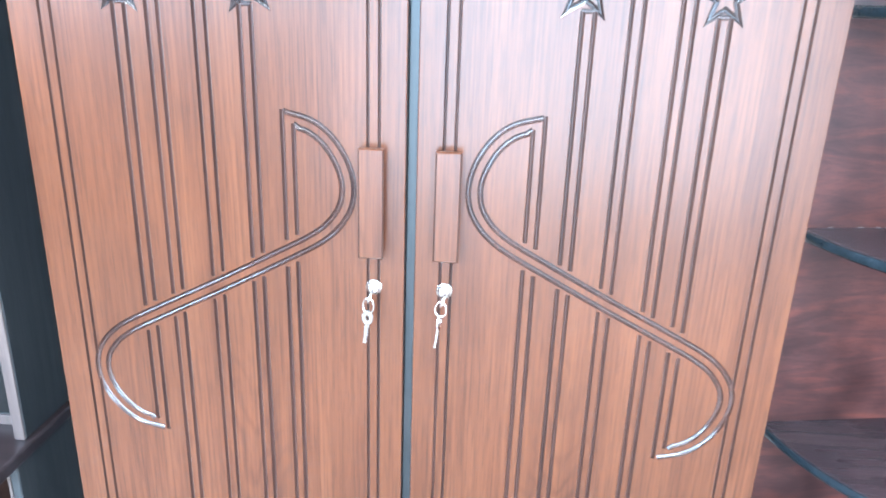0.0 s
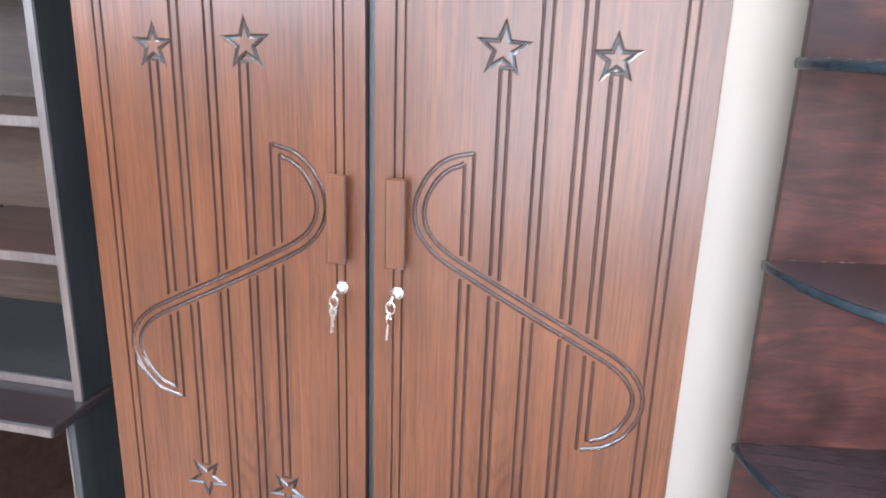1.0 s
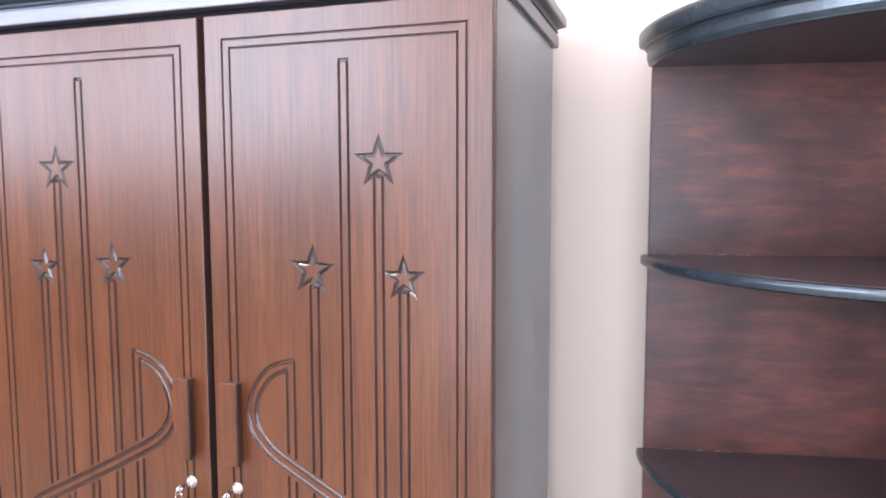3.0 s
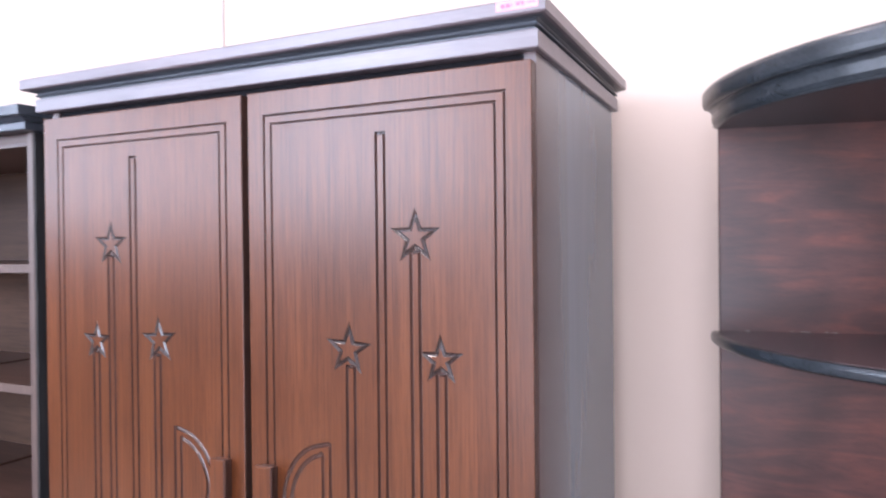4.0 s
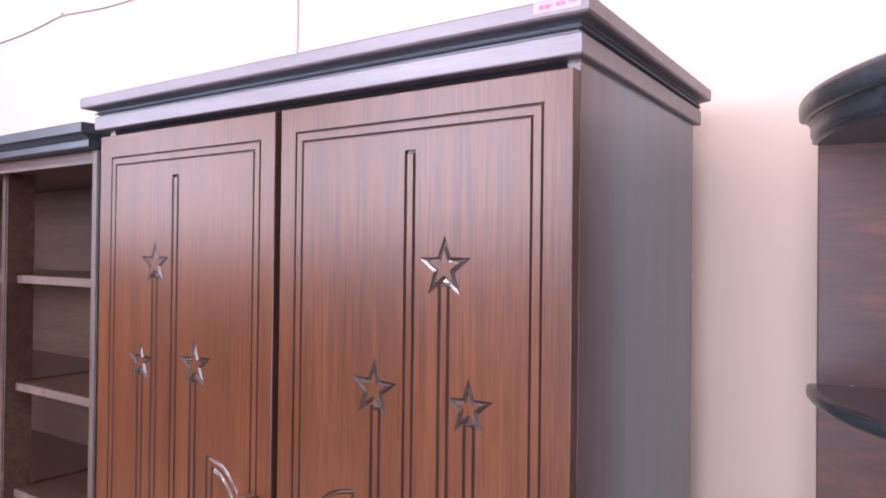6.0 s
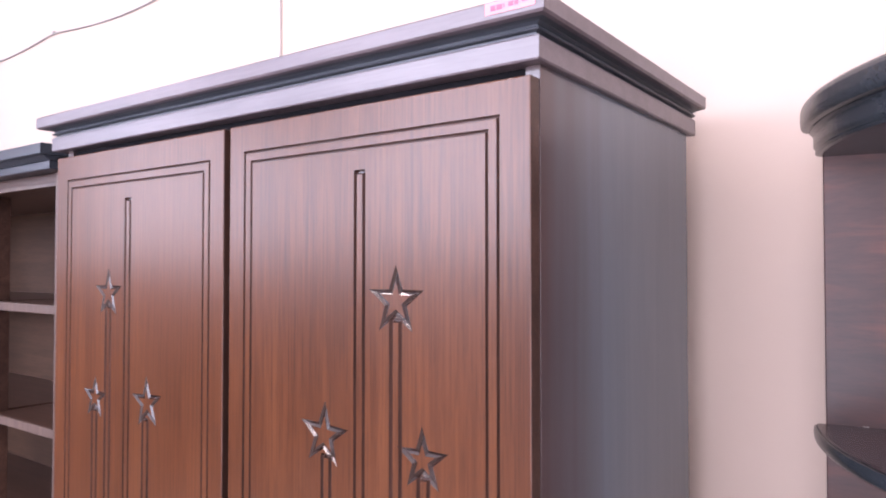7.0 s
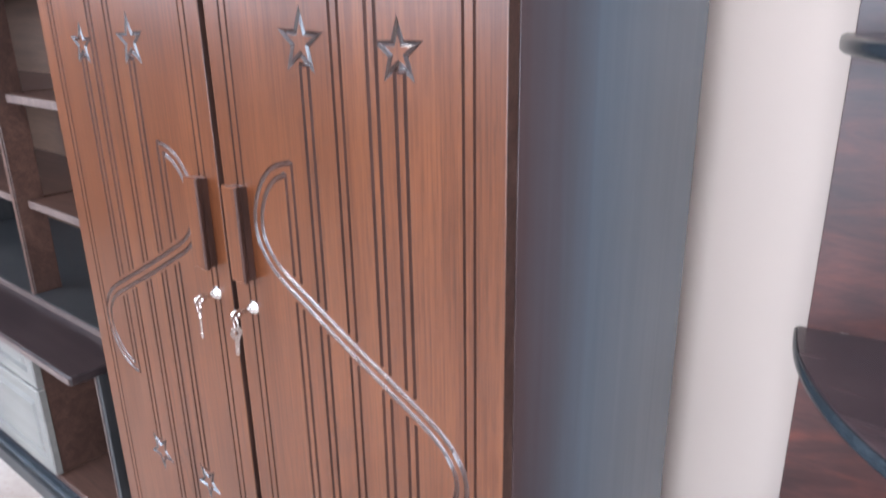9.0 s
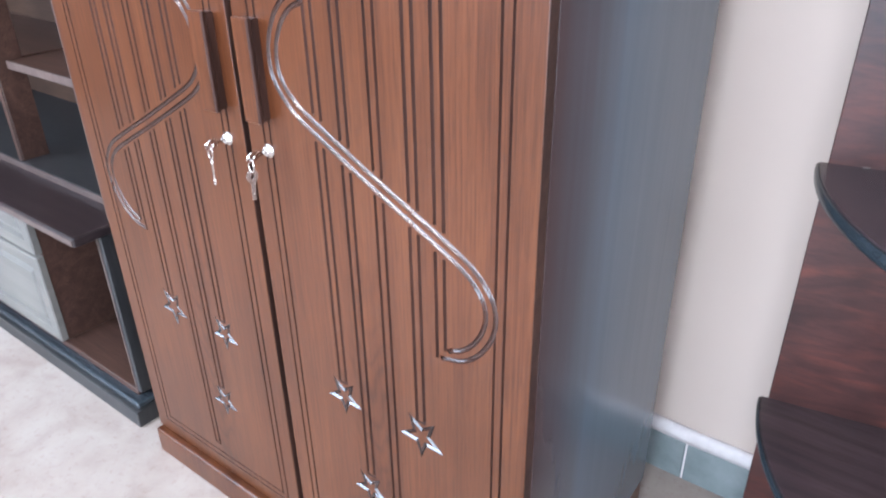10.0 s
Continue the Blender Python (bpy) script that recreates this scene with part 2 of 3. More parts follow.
def add_box(bm, x0, x1, y0, y1, z0, z1, bevel=0.0, seg=2):
    vs = [bm.verts.new((x, y, z)) for x in (x0, x1) for y in (y0, y1) for z in (z0, z1)]
    fs = [bm.faces.new([vs[i] for i in f]) for f in ((0, 1, 3, 2), (4, 6, 7, 5), (0, 4, 5, 1), (2, 3, 7, 6), (0, 2, 6, 4), (1, 5, 7, 3))]
    if bevel > 0:
        es = {e for f in fs for e in f.edges}
        bmesh.ops.bevel(bm, geom=list(es), offset=bevel, segments=seg, affect="EDGES", profile=0.5)
    return bm


def box(x0, x1, y0, y1, z0, z1, bevel=0.002, seg=2):
    return add_box(bmesh.new(), x0, x1, y0, y1, z0, z1, bevel, seg)


def sweep(bm, rings, closed=False):
    """Skins rings of points, with end caps unless the rings close on themselves."""
    rows = [[bm.verts.new(p) for p in r] for r in rings]
    n = len(rows[0])
    last = len(rows) if closed else len(rows) - 1
    for i in range(last):
        a, b = rows[i], rows[(i + 1) % len(rows)]
        for j in range(n):
            bm.faces.new((a[j], a[(j + 1) % n], b[(j + 1) % n], b[j]))
    if not closed:
        bm.faces.new(rows[0][::-1])
        bm.faces.new(rows[-1])
    return bm


def tube(bm, pts, r, n=8, closed=False):
    rings = []
    pts = [Vector(p) for p in pts]
    for i, p in enumerate(pts):
        if closed:
            d = pts[(i + 1) % len(pts)] - pts[i - 1]
        else:
            d = pts[min(i + 1, len(pts) - 1)] - pts[max(i - 1, 0)]
        d.normalize()
        side = d.cross(Vector((0.31, 0.17, 0.93))).normalized()
        up = side.cross(d)
        rings.append([p + r * (math.cos(2 * math.pi * k / n) * side + math.sin(2 * math.pi * k / n) * up) for k in range(n)])
    return sweep(bm, rings, closed)


def lathe(bm, profile, centre, axis="y", n=28):
    """A turned form: (radius, distance along the axis) pairs."""
    rings = []
    for k in range(n):
        a = 2 * math.pi * k / n
        ring = []
        for r, d in profile:
            if axis == "y":
                ring.append((centre[0] + r * math.cos(a), centre[1] + d, centre[2] + r * math.sin(a)))
            else:
                ring.append((centre[0] + r * math.cos(a), centre[1] + r * math.sin(a), centre[2] + d))
        rings.append(ring)
    rows = [[bm.verts.new(p) for p in r] for r in rings]
    for i in range(n):
        a, b = rows[i], rows[(i + 1) % n]
        for j in range(len(profile) - 1):
            bm.faces.new((a[j], a[j + 1], b[j + 1], b[j]))
    bmesh.ops.remove_doubles(bm, verts=bm.verts[:], dist=1e-6)
    return bm


# ---- the room ----
WALL_Y = 0.66
XL, XR, YF = -3.4, 3.4, -4.0
WZ0, WZ1 = 1.5, 2.7
floor = tagged(part("floor", box(XL, XR, YF, WALL_Y, -0.1, 0.0, 0), floor_mat), "mottled cream and pinkish mosaic stone shop floor", "floor", kind="structure")
ceiling = tagged(part("ceiling", box(XL - 0.2, XR + 0.2, YF - 0.2, WALL_Y + 0.2, CEIL, CEIL + 0.15, 0), ceiling_paint), "plain white painted ceiling above the furniture", "ceiling", kind="structure")
wall_back = tagged(part("wall_north", box(XL, XR, WALL_Y, WALL_Y + 0.2, -0.1, CEIL, 0), wall_paint), "cream-white painted plaster wall behind the furniture", "wall", kind="structure")


def side_wall(name, x0, x1, y_far, y_end, material, label, window_name):
    """A side wall with a wide high window and its frame."""
    b = bmesh.new()
    add_box(b, x0, x1, YF - 0.2, WALL_Y + 0.2, -0.1, 1.5)
    add_box(b, x0, x1, YF - 0.2, WALL_Y + 0.2, WZ1, CEIL)
    add_box(b, x0, x1, YF - 0.2, y_far, WZ0, WZ1)
    add_box(b, x0, x1, y_end, WALL_Y + 0.2, WZ0, WZ1)
    tagged(part(name, b, material), label, "wall", kind="structure")
    win = thing(window_name, "wide high side window in a grey metal frame", "window", kind="structure")
    xm = (x0 + x1) / 2
    for y0, y1, z0, z1 in ((y_far, y_end, WZ0, WZ0 + 0.05), (y_far, y_end, WZ1 - 0.05, WZ1), (y_far, y_far + 0.05, WZ0 + 0.05, WZ1 - 0.05), (y_end - 0.05, y_end, WZ0 + 0.05, WZ1 - 0.05)):
        part("window_frame", box(xm - 0.03, xm + 0.03, y0, y1, z0, z1, 0.003), alu, win)
    glazing = part("pane", box(xm - 0.003, xm + 0.003, y_far + 0.05, y_end - 0.05, WZ0 + 0.05, WZ1 - 0.05, 0), glass, win)
    glazing.visible_shadow = False


side_wall("wall_west", XL - 0.2, XL, -3.97, -1.5, west_paint, "brown painted side wall with a high window", "window_2")
side_wall("wall_east", XR, XR + 0.2, -2.3, -0.3, far_paint, "plain white painted side wall with a high window", "window_3")
WX0, WX1, WZ2 = -3.38, -1.02, 3.45
EX0, EX1, EZ1 = -0.85, 2.35, 3.15
bm = bmesh.new()
add_box(bm, XL, EX0, YF - 0.2, YF, WZ2, CEIL)
add_box(bm, XL, WX0, YF - 0.2, YF, WZ0, WZ2)
add_box(bm, XL, EX0, YF - 0.2, YF, -0.1, WZ0)
add_box(bm, WX1, EX0, YF - 0.2, YF, WZ0, WZ2)
add_box(bm, EX0, EX1, YF - 0.2, YF, EZ1, CEIL)
add_box(bm, EX1, XR, YF - 0.2, YF, -0.1, CEIL)
tagged(part("wall_south", bm, far_paint), "white shop front wall with an open entrance and a window", "wall", kind="structure")
window = thing("window_1", "wide shop front window in a grey metal frame", "window", kind="structure")
for x0, x1, z0, z1 in ((WX0, WX1, WZ2 - 0.05, WZ2), (WX0, WX1, WZ0, WZ0 + 0.05), (WX0, WX0 + 0.05, WZ0 + 0.05, WZ2 - 0.05), (WX1 - 0.05, WX1, WZ0 + 0.05, WZ2 - 0.05)):
    part("window_frame", box(x0, x1, YF - 0.13, YF - 0.07, z0, z1, 0.003), alu, window)
pane = part("pane", box(WX0 + 0.05, WX1 - 0.05, YF - 0.103, YF - 0.097, WZ0 + 0.05, WZ2 - 0.05, 0), glass, window)
pane.visible_shadow = False
entrance = thing("door_1", "open shop entrance with a grey metal frame", "doorway", kind="structure")
for x0, x1, z0, z1 in ((EX0, EX1, EZ1 - 0.05, EZ1), (EX0, EX0 + 0.05, 0.0, EZ1 - 0.05), (EX1 - 0.05, EX1, 0.0, EZ1 - 0.05)):
    part("door_frame", box(x0, x1, YF - 0.13, YF - 0.05, z0, z1, 0.003), alu, entrance)
part("threshold", box(EX0, EX1, YF - 0.2, YF, -0.1, -0.002, 0.0), floor_mat, entrance)
tagged(part("ground", box(-60, 60, -120, YF - 0.2, -0.3, -0.12, 0), ground_mat), "plain grey ground outside the shop front", "ground", kind="structure")

# tiled skirting with its mortar fillet
skirt = thing("skirting", "grey-green tiled skirting along the cream wall", "skirting", kind="structure")
sx = 0.575 + 0.005 - 13 * 0.302
while sx < XR - 0.05:
    ex = min(sx + 0.297, XR)
    part("tile", box(sx, ex, WALL_Y - 0.011, WALL_Y, 0, 0.108, 0.002, 1), tile_mat, skirt)
    sx = ex + 0.005
part("mortar_bed", box(XL, XR, WALL_Y - 0.007, WALL_Y, 0, 0.106, 0), mortar, skirt, "whitish mortar between the tiles")
fil = bmesh.new()
prof = [(WALL_Y, 0.1085), (WALL_Y - 0.012, 0.1085), (WALL_Y - 0.015, 0.122), (WALL_Y - 0.013, 0.138), (WALL_Y - 0.006, 0.146), (WALL_Y, 0.146)]
sweep(fil, [[(x, y + 0.0012 * math.sin(x * 31), z + 0.0015 * math.sin(x * 17)) for y, z in prof] for x in np.linspace(XL, XR, 120)])
part("mortar_fillet", fil, mortar, skirt, "rough pinkish-white mortar fillet", True)

# conduit and sagging cable on the back wall
tagged(part("cable_conduit", box(-0.632, -0.614, WALL_Y - 0.012, WALL_Y, 1.5, CEIL, 0.003), pvc), "thin white plastic cable conduit fixed upright on the wall", "conduit")
cable = thing("cable", "thin grey cable sagging along the cream wall", "cable")
cpts = []
for k in range(41):
    x = -3.3 + 2.6 * k / 40
    sag = 0.03 * abs(math.sin((x + 1.9) * math.pi / 0.9))
    cpts.append((x, WALL_Y - 0.005, 2.395 - sag))
part("sheath", tube(bmesh.new(), cpts, 0.003, 6), cable_mat, cable, "", True)
for x in (-2.8, -1.9, -1.0):
    part("clip", box(x - 0.006, x + 0.006, WALL_Y - 0.011, WALL_Y, 2.388, 2.402, 0.002, 1), cable_mat, cable)


def batten(name, x, y, z, on_wall=False):
    t = thing(name, "white batten lamp with one lit fluorescent tube", "lamp", "tube lamps")
    if on_wall:
        part("housing", box(x - 0.62, x + 0.62, y - 0.04, y, z - 0.03, z + 0.03, 0.004), pvc, t)
        cy, cz = y - 0.062, z
    else:
        part("housing", box(x - 0.62, x + 0.62, y - 0.03, y + 0.03, z - 0.045, z, 0.004), pvc, t)
        cy, cz = y, z - 0.066
    b = bmesh.new()
    tube(b, [(x - 0.58 + 1.16 * k / 6, cy, cz) for k in range(7)], 0.013, 12)
    part("fluorescent_tube", b, lamp_glow, t, "lit white glass tube", True)
    for s in (-1, 1):
        if on_wall:
            part("socket", box(x + s * 0.595 - 0.012, x + s * 0.595 + 0.012, cy - 0.015, y - 0.04, cz - 0.015, cz + 0.015, 0.003), pvc, t)
        else:
            part("socket", box(x + s * 0.595 - 0.012, x + s * 0.595 + 0.012, cy - 0.015, cy + 0.015, cz - 0.015, z - 0.045, 0.003), pvc, t)


for tx, ty in TUBES:
    batten("tube_lamp", tx, ty, CEIL)
batten("tube_lamp", -2.15, WALL_Y, 2.95, True)

# ---- the wardrobe ----
CX = 0.020          # the seam between the doors
HALF = 0.508
BACK = 0.552
BODY = 0.532
wardrobe = thing("wardrobe", "two-door reddish brown wooden wardrobe with carved stars and grooves", "wardrobe")
R = lambda x: CX + x
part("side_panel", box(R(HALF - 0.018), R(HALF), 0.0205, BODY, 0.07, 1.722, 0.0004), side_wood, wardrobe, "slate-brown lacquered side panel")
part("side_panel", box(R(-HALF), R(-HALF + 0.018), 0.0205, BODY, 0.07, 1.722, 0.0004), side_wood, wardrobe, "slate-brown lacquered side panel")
part("back_panel", box(R(-HALF + 0.018), R(HALF - 0.018), BODY - 0.008, BODY, 0.07, 1.72, 0), side_wood, wardrobe)
part("bottom_board", box(R(-HALF + 0.018), R(HALF - 0.018), 0.022, BODY - 0.008, 0.075, 0.093, 0), cornice_wood, wardrobe)
part("top_board", box(R(-HALF + 0.018), R(HALF - 0.018), 0.036, BODY - 0.008, 1.70, 1.72, 0), cornice_wood, wardrobe)
part("centre_post", box(R(-0.0066), R(0.0066), 0.018, 0.05, 0.093, 1.70, 0.001), book_dark, wardrobe, "dark post behind the door seam")
pl = bmesh.new()
add_box(pl, R(-HALF + 0.002), R(HALF - 0.002), -0.016, BODY, 0.0, 0.072, 0.006, 3)
part("plinth", pl, door_wood, wardrobe, "reddish brown plinth with a rounded upper edge")

def ring_profile(profile, x0, x1, y0, y1):
    """A moulding that runs round the front and both ends: (out, z) pairs, mitred at the corners."""
    b = bmesh.new()
    rings = []
    for cx, cy, sx, sy in ((x0, y1, -1, 0), (x0, y0, -1, -1), (x1, y0, 1, -1), (x1, y1, 1, 0)):
        rings.append([(cx + sx * o, cy + sy * o, z) for o, z in profile])
    sweep(b, rings)
    return b


# cornice: a lower fascia, a cove with a bead, and the projecting top slab
low = [(-0.03, 1.7215), (0.0095, 1.7215), (0.011, 1.7235), (0.011, 1.7465), (0.0095, 1.7485), (-0.03, 1.7485)]
part("cornice_fascia", ring_profile(low, R(-HALF) - 0.014, R(HALF) - 0.002, 0.012, BACK), cornice_wood, wardrobe, "dark brown lower cornice board")
cove = [(-0.03, 1.749), (0.005, 1.749), (0.005, 1.7525), (0.0105, 1.7535), (0.0115, 1.755), (0.0105, 1.7565), (0.0075, 1.757), (0.0075, 1.7595), (0.012, 1.762), (0.020, 1.763), (-0.03, 1.763)]
part("cornice_bead", ring_profile(cove, R(-HALF) - 0.014, R(HALF) - 0.002, 0.012, BACK), slate_wood, wardrobe, "dark cove with a thin bead")
top = [(-0.05, 1.7635), (0.026, 1.7635), (0.0285, 1.766), (0.0285, 1.783), (0.026, 1.7855), (-0.05, 1.7855)]
part("cornice_top_edge", ring_profile(top, R(-HALF) - 0.014, R(HALF) - 0.002, 0.008, BACK), cornice_wood, wardrobe, "dark brown projecting top moulding")
part("cornice_top", box(R(-HALF + 0.03), R(HALF - 0.03), 0.04, BACK, 1.7485, 1.785, 0), cornice_wood, wardrobe)

# recessed rail whose black colour paints the shadow gap over the doors
part("head_rail", box(R(-HALF + 0.002), R(HALF - 0.002), 0.0260, 0.0316, 1.7005, 1.7212, 0.001, 1), gap_black, wardrobe, "rail above the doors, coloured black for the shade under the cornice")

# --- carved doors ---
DZ0, DZ1 = 0.074, 1.706
ZM = 0.887
LINES = [0.159, 0.207, 0.264, 0.323, 0.365]      # from the seam
HALFGAP = 0.0072


def s_curve():
    """Centre line of the S: half of it, then the same turned about the door's middle."""
    half = [(0.1662, 1.123), (0.130, 1.113), (0.104, 1.091), (0.0865, 1.058), (0.0825, 1.026), (0.0925, 0.996), (0.121, 0.966), (0.180, 0.932), (0.264, ZM)]
    full = half + [(2 * 0.264 - x, 2 * ZM - z + 0.009 * min(1.0, (z - ZM) / 0.2)) for x, z in half[-2::-1]]
    pts = []
    for i in range(len(full) - 1):
        p = [Vector(full[max(0, min(len(full) - 1, i + k))]) for k in (-1, 0, 1, 2)]
        for s in range(6):
            t = s / 6
            pts.append(0.5 * (2 * p[1] + (p[2] - p[0]) * t + (2 * p[0] - 5 * p[1] + 4 * p[2] - p[3]) * t * t + (3 * p[1] - p[0] - 3 * p[2] + p[3]) * t ** 3))
    pts.append(Vector(full[-1]))
    return pts


S = s_curve()


def s_height(x):
    for a, b in zip(S, S[1:]):
        if 0.10 < a.x < 0.43 and a.x <= x <= b.x and 0.7 < a.y < 1.0:
            return a.y + (b.y - a.y) * (x - a.x) / max(1e-6, b.x - a.x)
    return ZM


def groove(bm, pts, w, d, closed=False, slot=1):
    """A V-shaped cutter along points in the door's plane."""
    rings = []
    n = len(pts)
    for i, p in enumerate(pts):
        a = pts[i - 1] if (closed or i > 0) else p
        c = pts[(i + 1) % n] if (closed or i < n - 1) else p
        d1, d2 = (p - a), (c - p)
        d1 = d1.normalized() if d1.length > 0 else d2.normalized()
        d2 = d2.normalized() if d2.length > 0 else d1
        t = (d1 + d2).normalized()
        nrm = Vector((-t.y, t.x))
        k = 1 / max(0.35, nrm.dot(Vector((-d1.y, d1.x))))
        if slot == 3:  # a V cut with two flat facets
            prof = [(0.72, -0.002), (0.50, 0.0), (0.03, d)]
        elif slot == 2:  # a wider gouge with a rounded bottom
            prof = [(0.72, -0.002), (0.50, 0.0), (0.42, 0.30 * d), (0.30, 0.62 * d), (0.15, 0.88 * d), (0.04, d)]
        else:
            prof = [(0.72, -0.002), (0.50, 0.0), (0.40, 0.36 * d), (0.26, 0.74 * d), (0.09, d)]
        ring = [(p.x + nrm.x * w * k * q, y, p.y + nrm.y * w * k * q) for q, y in prof]
        ring += [(p.x - nrm.x * w * k * q, y, p.y - nrm.y * w * k * q) for q, y in prof[::-1]]
        rings.append(ring)
    done = len(bm.faces)
    sweep(bm, rings, closed)
    bm.faces.ensure_lookup_table()
    for f in bm.faces[done:]:
        f.material_index = 4 if slot == 3 else slot
    return bm


def offset(pts, o):
    out = []
    for i, p in enumerate(pts):
        t = (pts[min(i + 1, len(pts) - 1)] - pts[max(i - 1, 0)]).normalized()
        out.append(p + o * Vector((-t.y, t.x)))
    return out


def star(cx, cz, r, turn=0.0, flip=1):
    pts = []
    for k in range(10):
        a = math.pi / 2 + k * math.pi / 5 + radians(turn)
        q = r if k % 2 == 0 else r * 0.40
        pts.append(Vector((cx + q * math.cos(a), cz + flip * q * math.sin(a))))
    return pts


# star: distance from the seam, height, radius, lean
STARS_UP = ((0.323, 1.4605, 0.0415, 0.0), (0.2025, 1.2845, 0.0415, -3.0), (0.3635, 1.2765, 0.0365, 1.0))
STARS_DOWN = ((0.159, 0.485, 0.036, 0.0), (0.203, 0.300, 0.036, 0.0), (0.323, 0.485, 0.0415, 2.0))


def door_cutter(side):
    b = bmesh.new()

    drop = 0.005 if side < 0 else 0.0     # this door hangs a little lower

    def v(x, z):
        return Vector((CX + side * x, z - drop))

    def straight(x, z0, z1, w=0.0056, d=0.0042):
        groove(b, [v(x, z0), v(x, z1)], w, d)

    # double frame
    for inset, w in ((0.0, 0.0042), (0.0145, 0.0042)):
        xa, xb, za, zb = 0.0415 + inset, 0.467 - inset, DZ0 + 0.040 + inset, DZ1 - 0.040 - inset
        groove(b, [v(xa, za), v(xb, za), v(xb, zb), v(xa, zb)], w, 0.0036, True)
    # stalks and lines
    tops = [1.123, 1.258, 1.621, 1.438, 1.256]
    feet = [0.513, 0.332, 0.152, 0.513, 0.651]
    for x, zt, zb in zip(LINES, tops, feet):
        zs = s_height(x)
        wide = 0.0052 if x == LINES[2] else 0.0060
        gap = 0.017 if 0.17 < x < 0.35 else 0.019
        for s in (-1, 1):
            xo = x + s * HALFGAP
            slope = 0.55 * s * HALFGAP
            zt_s = (1.133 if s > 0 else 1.1155) if x == LINES[0] else zt
            zb_s = (0.650 if s < 0 else 0.6675) if x == LINES[4] else zb
            straight(xo, zs + gap - slope, zt_s, wide)
            straight(xo, zb_s, zs - gap - slope, wide)
        if x != LINES[0]:
            groove(b, [v(x - HALFGAP - 0.002, zt), v(x + HALFGAP + 0.002, zt)], 0.006, 0.004, False, 2)
        if x != LINES[4]:
            groove(b, [v(x - HALFGAP - 0.002, zb), v(x + HALFGAP + 0.002, zb)], 0.005, 0.004)
    # the S
    for o in (-0.0078, 0.0078):
        run = offset(S, o)
        if run[0].y < 1.123:
            run = [Vector((0.1518, run[0].y))] + [p for i, p in enumerate(run) if i > 12 or p.x < 0.1515]
        else:
            run = [p for i, p in enumerate(run) if i < len(run) - 13 or p.x > 0.3768] + [Vector((0.3765, run[-1].y))]
        groove(b, [v(p.x, p.y) for p in run], 0.0082, 0.0042, False, 2)
    for x, z, r, turn in STARS_UP:
        groove(b, [v(p.x, p.y) for p in star(x, z, r - 0.0070, turn)], 0.0072, 0.0026, True, 3)
    for x, z, r, turn in STARS_DOWN:
        groove(b, [v(p.x, p.y) for p in star(x, z, r - 0.0062, turn, -1)], 0.0068, 0.0025, True, 3)
    bmesh.ops.recalc_face_normals(b, faces=b.faces[:])
    return b


def carve(slab_bm, cutter_bm):
    """Cuts the grooves out of the slab and returns the carved mesh."""
    me = bpy.data.meshes.new("slab")
    slab_bm.to_mesh(me)
    slab_bm.free()
    me.materials.append(M(door_wood))
    me.materials.append(M(groove_wood))
    me.materials.append(M(curve_wood))
    slab = new("slab", me)
    mc = bpy.data.meshes.new("cutter")
    cutter_bm.to_mesh(mc)
    cutter_bm.free()
    mc.materials.append(M(door_wood))
    mc.materials.append(M(groove_wood))
    mc.materials.append(M(curve_wood))
    for m in (me, mc):
        m.materials.append(M(book_wood))
        m.materials.append(M(star_wood))
    cut = new("cutter", mc)
    mod = slab.modifiers.new("carving", "BOOLEAN")
    mod.operation, mod.solver, mod.object = "DIFFERENCE", "EXACT", cut
    mod.use_self = True
    dg = bpy.context.evaluated_depsgraph_get()
    out = bpy.data.meshes.new_from_object(slab.evaluated_get(dg))
    bpy.data.objects.remove(slab)
    bpy.data.objects.remove(cut)
    return out


def make_door(side):
    x0, x1 = sorted((CX + side * 0.0070, CX + side * (HALF - 0.0005)))
    slab = box(x0, x1, 0.0, 0.020, DZ0, DZ1, 0.0015, 2)
    ob = new("door", carve(slab, door_cutter(side)))
    ob.data.name = "door"
    for p in ob.data.polygons:
        if side * p.normal.x < -0.9 and p.material_index == 0:
            p.material_index = 1
        elif side * p.normal.x > 0.9 and p.material_index == 0:
            p.material_index = 3
    ob.parent = wardrobe
    ob["label"] = "reddish brown oak-grained door carved with stars"
    # pull handle, wider at its face than at its foot
    hx = CX + side * 0.049
    b = bmesh.new()
    z0, z1 = 0.941, 1.087
    rings = []
    for y, hw, ins in ((0.0, 0.0125, 0.003), (-0.012, 0.0130, 0.002), (-0.017, 0.0160, 0.0), (-0.021, 0.0165, 0.0), (-0.0235, 0.0145, 0.002)):
        rings.append([(hx - hw, y, z0 + ins), (hx + hw, y, z0 + ins), (hx + hw, y, z1 - ins), (hx - hw, y, z1 - ins)])
    sweep(b, rings)
    hob = part("handle", b, door_wood, ob, "brown wooden block handle, undercut sides coloured darker as if in shade")
    # shade on the left and right faces, put in as a darker colour
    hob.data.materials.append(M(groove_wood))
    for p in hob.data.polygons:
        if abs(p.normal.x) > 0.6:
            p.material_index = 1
    # lock cylinder
    lx, lz = CX + side * 0.048, 0.893
    b = bmesh.new()
    lathe(b, [(0.0, -0.0075), (0.0062, -0.0075), (0.0072, -0.0065), (0.0078, -0.003), (0.0105, -0.002), (0.0112, -0.001), (0.0112, 0.001)], (lx, 0, lz))
    part("lock_cylinder", b, nickel, ob, "bright nickel cam lock", True)
    return lx, lz


